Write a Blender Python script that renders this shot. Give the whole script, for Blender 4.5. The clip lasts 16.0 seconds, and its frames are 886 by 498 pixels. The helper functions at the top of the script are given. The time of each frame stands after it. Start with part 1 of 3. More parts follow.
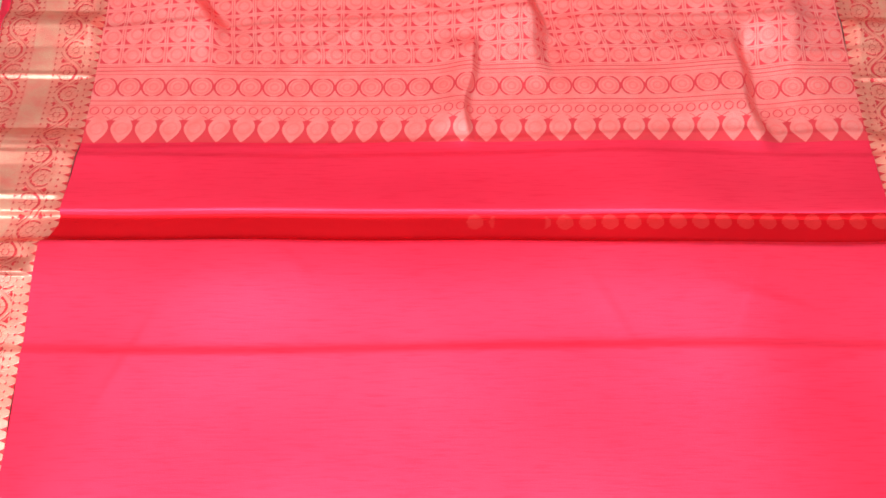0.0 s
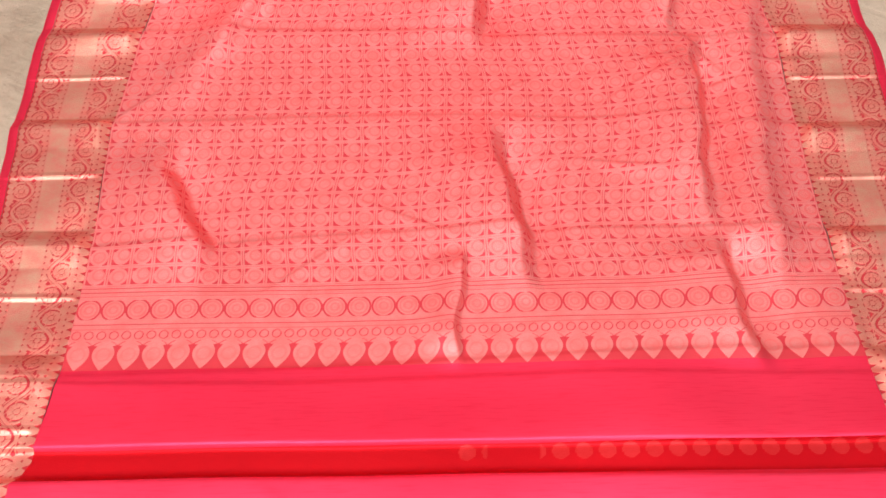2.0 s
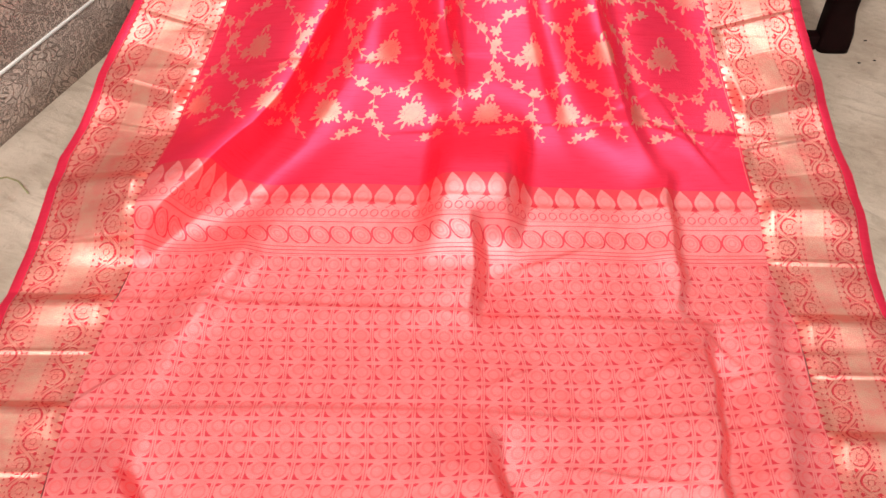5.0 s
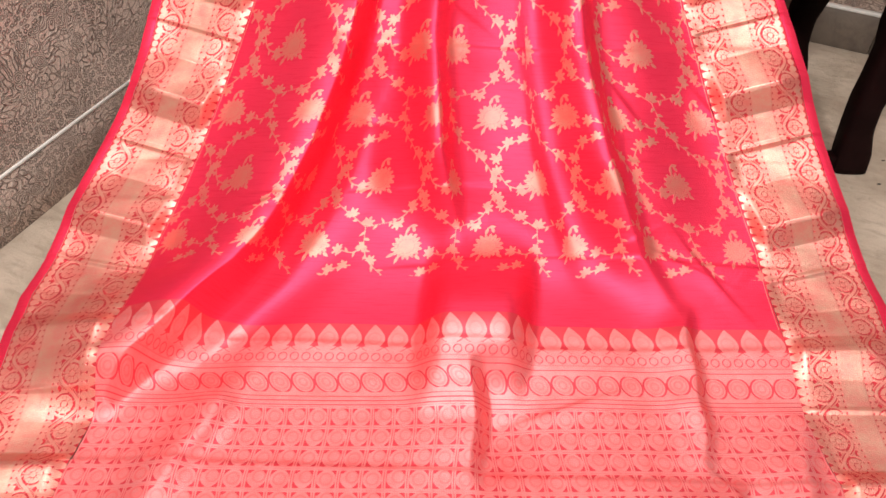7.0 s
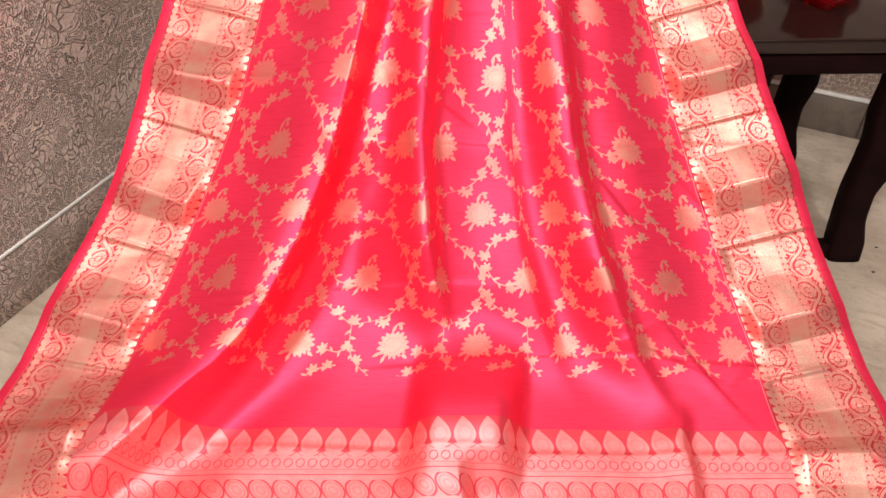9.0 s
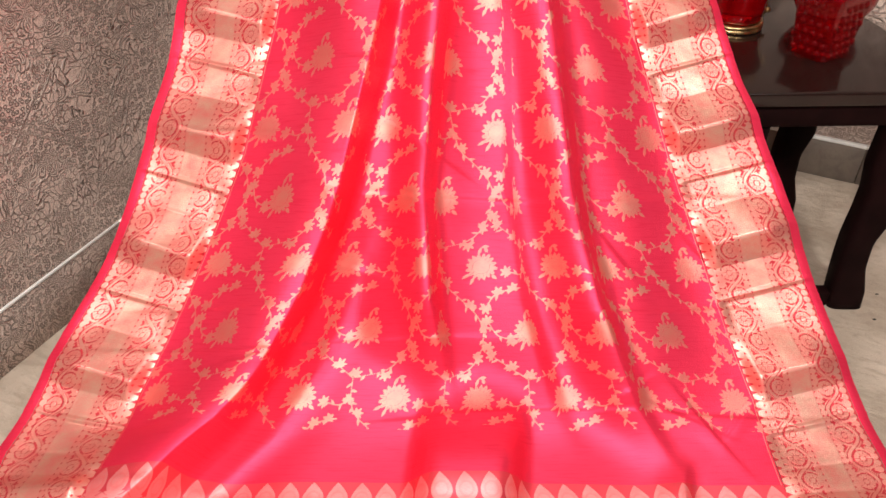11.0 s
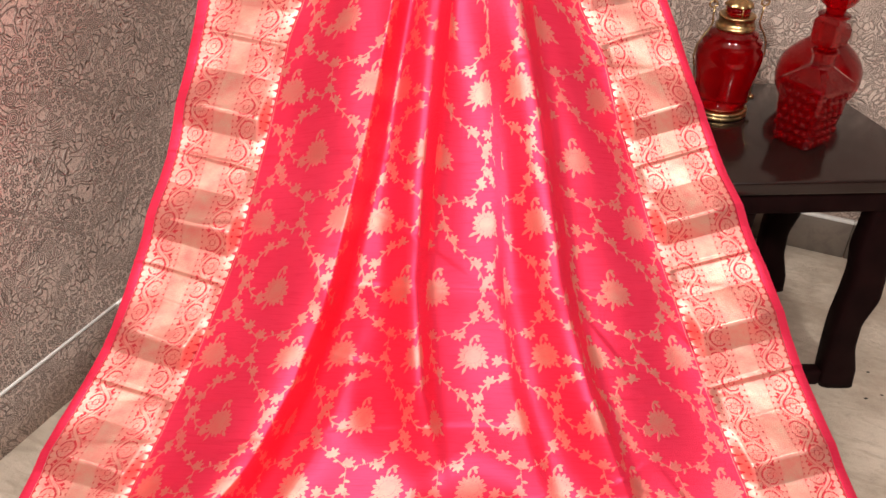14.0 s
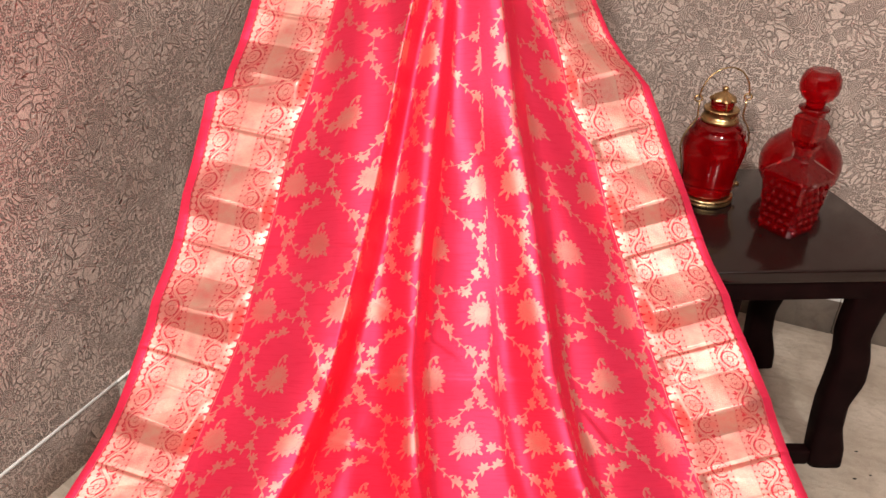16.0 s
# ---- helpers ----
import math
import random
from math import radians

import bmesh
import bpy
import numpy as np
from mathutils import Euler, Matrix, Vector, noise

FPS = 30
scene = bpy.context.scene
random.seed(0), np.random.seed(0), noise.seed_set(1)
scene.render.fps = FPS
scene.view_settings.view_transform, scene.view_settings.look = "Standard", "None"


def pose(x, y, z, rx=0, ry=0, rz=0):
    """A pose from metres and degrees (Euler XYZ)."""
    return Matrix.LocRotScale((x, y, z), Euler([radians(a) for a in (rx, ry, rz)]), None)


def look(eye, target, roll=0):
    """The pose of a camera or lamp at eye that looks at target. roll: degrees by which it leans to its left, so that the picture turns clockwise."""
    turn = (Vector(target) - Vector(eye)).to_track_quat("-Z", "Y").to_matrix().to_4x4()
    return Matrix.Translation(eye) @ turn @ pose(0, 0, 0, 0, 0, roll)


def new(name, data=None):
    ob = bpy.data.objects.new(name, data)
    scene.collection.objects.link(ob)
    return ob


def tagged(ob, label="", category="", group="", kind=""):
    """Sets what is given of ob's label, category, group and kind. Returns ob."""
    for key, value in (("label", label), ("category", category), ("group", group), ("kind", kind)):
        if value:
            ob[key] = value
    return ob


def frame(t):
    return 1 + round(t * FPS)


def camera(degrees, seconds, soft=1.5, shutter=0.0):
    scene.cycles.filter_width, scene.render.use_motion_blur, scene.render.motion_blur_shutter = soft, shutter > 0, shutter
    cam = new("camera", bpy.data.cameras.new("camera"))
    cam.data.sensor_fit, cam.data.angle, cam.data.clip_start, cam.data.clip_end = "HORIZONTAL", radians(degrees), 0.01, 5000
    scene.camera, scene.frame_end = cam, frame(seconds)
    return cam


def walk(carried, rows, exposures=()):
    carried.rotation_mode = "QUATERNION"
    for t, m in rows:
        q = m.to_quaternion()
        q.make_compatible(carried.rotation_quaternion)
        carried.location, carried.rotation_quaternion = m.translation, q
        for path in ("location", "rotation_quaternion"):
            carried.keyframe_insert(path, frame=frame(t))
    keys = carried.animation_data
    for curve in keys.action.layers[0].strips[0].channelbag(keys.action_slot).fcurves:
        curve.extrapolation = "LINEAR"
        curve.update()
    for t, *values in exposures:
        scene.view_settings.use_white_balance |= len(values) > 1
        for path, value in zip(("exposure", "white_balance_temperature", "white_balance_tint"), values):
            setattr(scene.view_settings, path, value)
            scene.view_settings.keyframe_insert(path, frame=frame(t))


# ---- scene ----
cam = camera(56.8, 16.0)
METRES, EYE, TILT, LEAN, TURN = 0.62, 0.86, -71.0, 0.0, 0.0
ROWS = [
    (0.0, 0.0, 0.0, 0.0, 0.0, 0.0, -0.0),
    (0.5, -0.0048, 0.0065, 0.0142, -0.18, 2.1, 0.33),
    (1.0, -0.003, 0.0136, 0.0461, -0.19, 4.98, 0.66),
    (1.5, 0.0027, 0.0177, 0.0913, -0.19, 7.41, 0.87),
    (2.0, 0.0075, 0.0204, 0.1688, -0.4, 8.93, 0.96),
    (2.5, 0.0094, 0.0272, 0.2476, -0.75, 9.83, 0.8),
    (3.0, 0.0119, 0.0388, 0.3115, -1.04, 11.31, 0.34),
    (3.5, 0.0155, 0.0525, 0.3539, -1.14, 13.18, -0.19),
    (4.0, 0.0178, 0.0696, 0.3917, -1.18, 15.52, -0.6),
    (4.5, 0.019, 0.0864, 0.4353, -1.14, 17.44, -0.8),
    (5.0, 0.0188, 0.1088, 0.4843, -1.06, 19.5, -0.89),
    (7.5, 0.0273, 0.2406, 0.6455, -0.98, 28.05, -0.51),
    (8.0, 0.0318, 0.2442, 0.6634, -1.14, 29.47, -0.44),
    (8.5, 0.0356, 0.2373, 0.684, -1.18, 30.29, -0.31),
    (9.0, 0.0377, 0.2275, 0.6995, -1.16, 31.05, -0.16),
    (9.5, 0.0379, 0.2188, 0.709, -1.11, 31.72, -0.09),
    (10.0, 0.0376, 0.2083, 0.7175, -1.07, 32.43, -0.14),
    (12.5, 0.0395, 0.1825, 0.7482, -0.94, 34.52, -0.05),
    (13.0, 0.0425, 0.1696, 0.7562, -0.91, 35.31, 0.05),
    (13.5, 0.046, 0.1542, 0.7645, -0.92, 36.13, 0.11),
    (14.0, 0.05, 0.1304, 0.7787, -0.96, 36.9, 0.12),
    (14.5, 0.0518, 0.1076, 0.7867, -1.04, 37.8, 0.12),
    (15.0, 0.0509, 0.0803, 0.7962, -1.15, 38.69, 0.13),
    (15.5, 0.0483, 0.0568, 0.8019, -1.28, 39.53, 0.13),
    (16.0, 0.0467, 0.0352, 0.8053, -1.39, 40.45, 0.1),
]
walk(cam, [(t, pose(0, 0, EYE, TILT, LEAN, TURN) @ pose(METRES * x, METRES * y, METRES * z, 90 + pitch, roll, yaw)) for t, x, y, z, yaw, pitch, roll in ROWS])

# ---- light ----
world = bpy.data.worlds.new("room_world")
world.use_nodes = True
world.node_tree.nodes["Background"].inputs[0].default_value = (1.0, 0.95, 0.9, 1)
world.node_tree.nodes["Background"].inputs[1].default_value = 0.3
scene.world = world
scene.view_settings.exposure = 0.0


def area_lamp(name, eye, target, size, watts, colour):
    data = bpy.data.lights.new(name, "AREA")
    data.shape, data.size, data.energy, data.color = "DISK", size, watts, colour
    ob = new(name, data)
    ob.matrix_world = look(eye, target)
    return ob


area_lamp("ceiling_lamp", (-0.85, -0.85, 2.3), (0.1, 1.6, 0.95), 0.3, 64, (1.0, 0.965, 0.92))
area_lamp("ceiling_lamp", (0.72, -1.0, 2.4), (0.3, 1.6, 0.9), 0.3, 58, (1.0, 0.965, 0.92))

# ---- materials ----


class Nodes:
    """Short hand for building one node material."""

    def __init__(self, name):
        self.mat = bpy.data.materials.new(name)
        self.mat.use_nodes = True
        self.tree = self.mat.node_tree
        self.bsdf = self.tree.nodes["Principled BSDF"]

    def node(self, kind, **settings):
        n = self.tree.nodes.new(kind)
        for key, value in settings.items():
            setattr(n, key, value)
        return n

    def link(self, a, b):
        self.tree.links.new(a, b)

    def feed(self, socket, value):
        if isinstance(value, (int, float)):
            socket.default_value = value
        elif isinstance(value, tuple):
            socket.default_value = (*value, 1) if len(value) == 3 and len(socket.default_value) == 4 else value
        else:
            self.link(value, socket)

    def maths(self, op, a, b=0.0, c=0.0):
        n = self.node("ShaderNodeMath", operation=op)
        for s, v in zip(n.inputs, (a, b, c)):
            self.feed(s, v)
        return n.outputs[0]

    def mix(self, fac, a, b, blend="MIX"):
        n = self.node("ShaderNodeMix", data_type="RGBA", blend_type=blend)
        self.feed(n.inputs[0], fac), self.feed(n.inputs[6], a), self.feed(n.inputs[7], b)
        return n.outputs[2]

    def noise(self, coords, scale, detail=4.0, rough=0.55, distortion=0.0):
        n = self.node("ShaderNodeTexNoise")
        self.feed(n.inputs["Vector"], coords)
        n.inputs["Scale"].default_value, n.inputs["Detail"].default_value = scale, detail
        n.inputs["Roughness"].default_value, n.inputs["Distortion"].default_value = rough, distortion
        return n.outputs["Fac"]

    def span(self, value, a, b, c=0.0, d=1.0, smooth=False):
        n = self.node("ShaderNodeMapRange", interpolation_type="SMOOTHSTEP" if smooth else "LINEAR")
        self.feed(n.inputs[0], value)
        for s, v in zip(n.inputs[1:5], (a, b, c, d)):
            self.feed(s, v)
        return n.outputs[0]

    def bump(self, height, strength, distance):
        n = self.node("ShaderNodeBump")
        n.inputs["Strength"].default_value, n.inputs["Distance"].default_value = strength, distance
        self.feed(n.inputs["Height"], height)
        return n.outputs[0]

    def set(self, **values):
        for key, value in values.items():
            self.feed(self.bsdf.inputs[key.replace("_", " ")], value)
        return self.mat

    def coords(self):
        return self.node("ShaderNodeTexCoord").outputs["Object"]


def scaled(n, coords, scale):
    m = n.node("ShaderNodeMapping")
    n.link(coords, m.inputs[0])
    m.inputs["Scale"].default_value = scale
    return m.outputs[0]


SILK = (0.88, 0.036, 0.098)
SILK_DEEP = (0.75, 0.006, 0.035)


def silk_material(name, zari=None, zari_colour=(0.9, 0.62, 0.44), metal=0.75, zari_rough=0.34, ground=None, lay=0.3):
    """Shot silk; where zari names a mesh attribute, gold thread is woven in where that is above zero."""
    n = Nodes(name)
    uv = n.node("ShaderNodeUVMap").outputs[0]
    slub = n.noise(scaled(n, uv, (30, 420, 1)), 1.0, 3.0)
    cloud = n.noise(scaled(n, uv, (3.0, 5.0, 1)), 1.0, 3.0)
    base = n.mix(n.span(cloud, 0.35, 0.7), SILK, (0.92, 0.048, 0.118))
    base = n.mix(n.span(slub, 0.5, 0.75, 0.0, 0.35), base, SILK_DEEP)
    base = ground or base
    weave = n.noise(scaled(n, uv, (1500, 900, 1)), 1.0, 1.0)
    lie = n.node("ShaderNodeTangent", direction_type="UV_MAP").outputs[0]
    n.set(Anisotropic=lay, Anisotropic_Rotation=0.25, Tangent=lie)
    if zari is None:
        n.set(Base_Color=base, Roughness=n.span(cloud, 0.3, 0.7, 0.42, 0.50), Specular_IOR_Level=0.3, Metallic=0.62)
        n.set(Specular_Tint=(1.0, 0.4, 0.45), Normal=n.bump(n.maths("ADD", weave, slub), 0.12, 0.001))
        return n.mat
    sd = n.node("ShaderNodeAttribute", attribute_name=zari).outputs["Fac"]
    mask = n.span(sd, -0.35, 0.35, smooth=True)
    thread = n.noise(scaled(n, uv, (260, 1100, 1)), 1.0, 2.0)
    worn = n.noise(scaled(n, uv, (45, 60, 1)), 1.0, 5.0)
    tone = n.node("ShaderNodeAttribute", attribute_name="tone").outputs["Fac"]
    gold = n.mix(n.span(thread, 0.3, 0.75, 0.0, 0.4), zari_colour, (0.93, 0.2, 0.2))
    gold = n.mix(n.maths("MULTIPLY", tone, n.span(worn, 0.3, 0.65, 0.45, 1.0)), (0.93, 0.16, 0.17), gold)
    n.set(Base_Color=n.mix(mask, base, gold), Metallic=n.span(mask, 0, 1, 0.62, metal))
    n.set(Roughness=n.span(mask, 0, 1, 0.46, zari_rough), Specular_IOR_Level=0.3, Specular_Tint=(1.0, 0.6, 0.6))
    height = n.maths("ADD", n.maths("MULTIPLY", mask, 1.4), n.maths("ADD", thread, weave))
    n.set(Normal=n.bump(height, 0.3, 0.0006))
    return n.mat


def wallpaper_material():
    n = Nodes("embossed_wallpaper")
    c = n.coords()
    sep = n.node("ShaderNodeSeparateXYZ")
    n.link(c, sep.inputs[0])
    flat = n.node("ShaderNodeCombineXYZ")
    n.link(sep.outputs[0], flat.inputs[0]), n.link(sep.outputs[2], flat.inputs[1])
    p = flat.outputs[0]
    bend = n.node("ShaderNodeVectorMath", operation="MULTIPLY_ADD")
    swirl = n.node("ShaderNodeTexNoise")
    n.link(p, swirl.inputs["Vector"])
    swirl.inputs["Scale"].default_value = 14
    n.link(swirl.outputs["Color"], bend.inputs[0])
    bend.inputs[1].default_value = (0.09, 0.09, 0)
    n.link(p, bend.inputs[2])
    q = bend.outputs[0]

    def cells(vec, scale, feature="F1", rand=1.0):
        v = n.node("ShaderNodeTexVoronoi", voronoi_dimensions="2D", feature=feature)
        n.link(vec, v.inputs["Vector"])
        v.inputs["Scale"].default_value, v.inputs["Randomness"].default_value = scale, rand
        return v.outputs["Distance"]

    big = cells(p, 17.0)
    rings = n.span(n.maths("ABSOLUTE", n.maths("SINE", n.maths("MULTIPLY", big, 60.0))), 0.5, 0.95, smooth=True)
    medal = n.span(big, 0.17, 0.19, 1.0, 0.0)
    petal = n.span(cells(q, 95.0, "DISTANCE_TO_EDGE", 0.9), 0.05, 0.15, 1.0, 0.0, smooth=True)
    large = n.span(cells(q, 74.0, "DISTANCE_TO_EDGE", 1.0), 0.03, 0.08, 1.0, 0.0, smooth=True)
    curl = cells(q, 44.0)
    scroll = n.span(n.maths("ABSOLUTE", n.maths("SINE", n.maths("MULTIPLY", curl, 16.0))), 0.7, 0.97, smooth=True)
    dots = n.span(n.maths("ABSOLUTE", n.maths("SUBTRACT", cells(p, 125.0, "F1", 0.6), 0.3)), 0.06, 0.16, 1.0, 0.0, smooth=True)
    where = n.noise(p, 17.0, 2.0)
    where2 = n.noise(p, 21.0, 2.0)
    a = n.mix(n.span(where, 0.48, 0.53), petal, scroll)
    a = n.mix(n.span(where2, 0.53, 0.57), a, large)
    b = n.mix(medal, a, rings)
    d = n.mix(n.span(n.noise(p, 12.0, 1.0), 0.52, 0.55), b, dots)
    # straight bands that cross the scrollwork
    bands = None
    for turn, shift in ((0.9, 0.0), (-0.5, 0.4), (2.3, 0.2)):
        m = n.node("ShaderNodeMapping")
        n.link(p, m.inputs[0])
        m.inputs["Rotation"].default_value, m.inputs["Location"].default_value = (0, 0, turn), (shift, shift, 0)
        w = n.node("ShaderNodeTexVoronoi", voronoi_dimensions="1D", feature="DISTANCE_TO_EDGE")
        s = n.node("ShaderNodeSeparateXYZ")
        n.link(m.outputs[0], s.inputs[0])
        n.link(s.outputs[0], w.inputs["W"])
        w.inputs["Scale"].default_value = 6.0
        gate = n.span(n.noise(p, 5.0 + turn, 1.0), 0.56, 0.59)
        edge = n.maths("MULTIPLY", n.span(n.maths("ABSOLUTE", n.maths("SUBTRACT", w.outputs["Distance"], 0.03)), 0.006, 0.014, 0.6, 0.0), gate)
        bands = edge if bands is None else n.maths("MAXIMUM", bands, edge)
    relief = n.maths("MAXIMUM", n.node("ShaderNodeRGBToBW").outputs[0], bands)
    bw = relief.node.inputs[0].links[0].from_node
    n.link(d, bw.inputs[0])
    grain = n.noise(c, 420, 3.0)
    blotch = n.noise(c, 3.5, 5.0)
    fade = n.noise(c, 24, 4.0)
    ground = n.mix(n.span(blotch, 0.35, 0.7), (0.50, 0.375, 0.312), (0.74, 0.585, 0.50))
    raised = n.mix(fade, (0.17, 0.125, 0.105), (0.36, 0.28, 0.24))
    col = n.mix(n.maths("MULTIPLY", relief, n.span(fade, 0.3, 0.65, 0.35, 1.0)), ground, raised)
    col = n.mix(n.span(grain, 0.45, 0.75, 0.0, 0.7), col, (0.11, 0.082, 0.07))
    height = n.maths("ADD", n.maths("MULTIPLY", relief, 1.0), n.maths("MULTIPLY", grain, 0.25))
    return n.set(Base_Color=col, Metallic=0.0, Specular_IOR_Level=0.3, Roughness=n.span(fade, 0.3, 0.7, 0.5, 0.68), Normal=n.bump(height, 1.0, 0.0040))


def stone_material(name, light, dark, rough=0.6, relief=0.5):
    n = Nodes(name)
    c = n.coords()
    blot = n.noise(c, 5.0, 6.0, 0.6)
    fine = n.noise(c, 55, 6.0, 0.65)
    streak = n.noise(scaled(n, c, (14, 40, 14)), 1.0, 5.0, 0.6, 1.2)
    col = n.mix(n.span(blot, 0.35, 0.68), light, dark)
    col = n.mix(n.span(streak, 0.48, 0.68, 0.0, 0.7), col, dark)
    crack = n.span(n.noise(c, 24, 8.0, 0.7, 2.0), 0.495, 0.505)
    col = n.mix(n.span(fine, 0.55, 0.75, 0.0, 0.35), col, tuple(0.55 * v for v in dark))
    height = n.maths("ADD", n.maths("MULTIPLY", streak, 1.0), n.maths("ADD", fine, n.maths("MULTIPLY", crack, 0.12)))
    return n.set(Base_Color=col, Roughness=n.span(fine, 0.3, 0.7, rough - 0.12, rough + 0.1), Normal=n.bump(height, relief, 0.004))


def plain_material(name, colour, rough, metal=0.0, vary=0.25, scale=40.0, **more):
    n = Nodes(name)
    f = n.noise(n.coords(), scale, 5.0)
    col = n.mix(n.span(f, 0.35, 0.7), colour, tuple(v * (1 - vary) for v in colour))
    return n.set(Base_Color=col, Roughness=n.span(f, 0.3, 0.7, rough * 0.85, min(1.0, rough * 1.2)), Metallic=metal, **more)


def glass_material():
    n = Nodes("ruby_glass")
    f = n.noise(n.coords(), 30, 2.0)
    return n.set(Base_Color=(0.46, 0.001, 0.004), Transmission_Weight=0.84, Roughness=0.01, IOR=1.48, Normal=n.bump(f, 0.08, 0.002))


MAT_PLAIN = silk_material("pink_silk")
MAT_BODY = silk_material("floral_brocade", "zari", (0.76, 0.36, 0.27), 0.82, 0.49)
MAT_PALLU = silk_material("roundel_brocade", "zari", (0.87, 0.31, 0.315), 0.60, 0.50, (0.80, 0.07, 0.10))
MAT_BORDER = silk_material("gold_border", "zari", (0.88, 0.58, 0.45), 0.88, 0.46, (0.66, 0.045, 0.065), 0.1)
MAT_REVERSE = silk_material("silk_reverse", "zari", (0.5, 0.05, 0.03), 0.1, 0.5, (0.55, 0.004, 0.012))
MAT_WALL = wallpaper_material()
MAT_FLOOR = stone_material("rough_stone_floor", (0.58, 0.49, 0.40), (0.34, 0.27, 0.205))
MAT_SKIRT = stone_material("skirting_stone", (0.20, 0.158, 0.125), (0.10, 0.076, 0.062), 0.5, 0.3)
MAT_WHITE = plain_material("white_joint_paint", (0.88, 0.86, 0.82), 0.5, 0.0, 0.12, 60)
MAT_ROOM = plain_material("grey_wall_paint", (0.13, 0.115, 0.105), 0.8, 0.0, 0.08, 6)
MAT_CEILING = plain_material("ceiling_paint", (0.75, 0.73, 0.7), 0.8, 0.0, 0.06, 8)
MAT_WOOD = plain_material("dark_stained_wood", (0.010, 0.003, 0.003), 0.55, 0.0, 0.4, 25, Specular_IOR_Level=0.05)
MAT_TOP = plain_material("lacquered_tabletop", (0.016, 0.007, 0.006), 0.14, 0.0, 0.4, 25)
MAT_BRASS = plain_material("worn_brass", (0.62, 0.42, 0.2), 0.3, 1.0, 0.4, 120)
MAT_GLASS = glass_material()
MAT_STRAW = plain_material("dry_straw", (0.32, 0.3, 0.14), 0.7, 0.0, 0.3, 200)
MAT_CHIP = plain_material("dark_chip", (0.03, 0.02, 0.018), 0.7)

# ---- building helpers ----


def part(name, bm, material, parent=None, label="", smooth=True):
    """Links a bmesh as one mesh object, under a thing or a part where parent is given."""
    mesh = bpy.data.meshes.new(name)
    bm.normal_update()
    bm.to_mesh(mesh)
    bm.free()
    mesh.materials.append(material)
    if smooth:
        for poly in mesh.polygons:
            poly.use_smooth = True
    ob = new(name, mesh)
    if parent is not None:
        ob.parent = parent
    return tagged(ob, label)


def empty(name, place, turn=0.0):
    ob = new(name)
    ob.matrix_world = pose(*place, 0, 0, turn)
    ob.empty_display_size = 0.05
    return ob


def box(bm, lo, hi, bevel=0.0, segments=2):
    m = Matrix.Translation([(a + b) / 2 for a, b in zip(lo, hi)]) @ Matrix.Diagonal([b - a for a, b in zip(lo, hi)] + [1])
    made = bmesh.ops.create_cube(bm, size=1, matrix=m)
    if bevel:
        edges = list({e for v in made["verts"] for e in v.link_edges})
        bmesh.ops.bevel(bm, geom=edges, offset=bevel, segments=segments, affect="EDGES", profile=0.5)
    return bm


def turned(profile, steps=40, bm=None, squash=None):
    """A body of revolution from (radius, height) pairs; squash(angle, radius, height) may change the radius."""
    bm = bm or bmesh.new()
    rings = []
    for r, z in profile:
        ring = []
        for k in range(steps):
            a = 2 * math.pi * k / steps
            rr = squash(a, r, z) if squash else r
            ring.append(bm.verts.new((rr * math.cos(a), rr * math.sin(a), z)))
        rings.append(ring)
    for lower, upper in zip(rings, rings[1:]):
        for k in range(steps):
            bm.faces.new((lower[k], lower[(k + 1) % steps], upper[(k + 1) % steps], upper[k]))
    bm.faces.new(rings[0][::-1]), bm.faces.new(rings[-1])
    return bm


def tube(points, radius, sides=8, bm=None):
    """A round wire along the given points."""
    bm = bm or bmesh.new()
    pts = [Vector(p) for p in points]
    rings = []
    for k, p in enumerate(pts):
        along = (pts[min(k + 1, len(pts) - 1)] - pts[max(k - 1, 0)]).normalized()
        side = along.cross(Vector((0, 1, 0.01))).normalized()
        other = along.cross(side)
        rings.append([bm.verts.new(p + radius * (math.cos(a) * side + math.sin(a) * other)) for a in [2 * math.pi * i / sides for i in range(sides)]])
    for lower, upper in zip(rings, rings[1:]):
        for i in range(sides):
            bm.faces.new((lower[i], lower[(i + 1) % sides], upper[(i + 1) % sides], upper[i]))
    bm.faces.new(rings[0][::-1]), bm.faces.new(rings[-1])
    return bm


# ---- the room: its corner lies behind the saree, and the walls stand at 24.5 degrees to it ----
ROOM = pose(-0.139, 2.323, 0, 0, 0, -24.5)


def room_slab(name, lo, hi, material, label, category, turn=0.0):
    bm = box(bmesh.new(), lo, hi)
    ob = part(name, bm, material, None, label, smooth=False)
    ob.matrix_world = ROOM @ pose(0, 0, 0, 0, 0, turn)
    return tagged(ob, label, category, kind="structure")


room_slab("wall_north", (-0.12, 0, 0), (4.3, 0.12, 2.7), MAT_WALL, "grey-brown wall with embossed scrollwork wallpaper", "wall")
west = room_slab("wall_west", (0, 0, 0), (4.5, 0.12, 2.7), MAT_WALL, "brown wall with embossed scrollwork wallpaper", "wall", -90)
west.matrix_world = ROOM @ pose(0, 0, 0, 0, 0, -90) @ pose(0, -0.12, 0)
room_slab("wall_east", (4.2, -4.5, 0), (4.32, 0, 2.7), MAT_ROOM, "plain grey painted wall", "wall")
room_slab("wall_south", (-0.12, -4.62, 0), (4.32, -4.5, 2.7), MAT_ROOM, "plain grey painted wall", "wall")
room_slab("ceiling", (-0.12, -4.62, 2.7), (4.32, 0.12, 2.82), MAT_CEILING, "plain white painted ceiling", "ceiling")
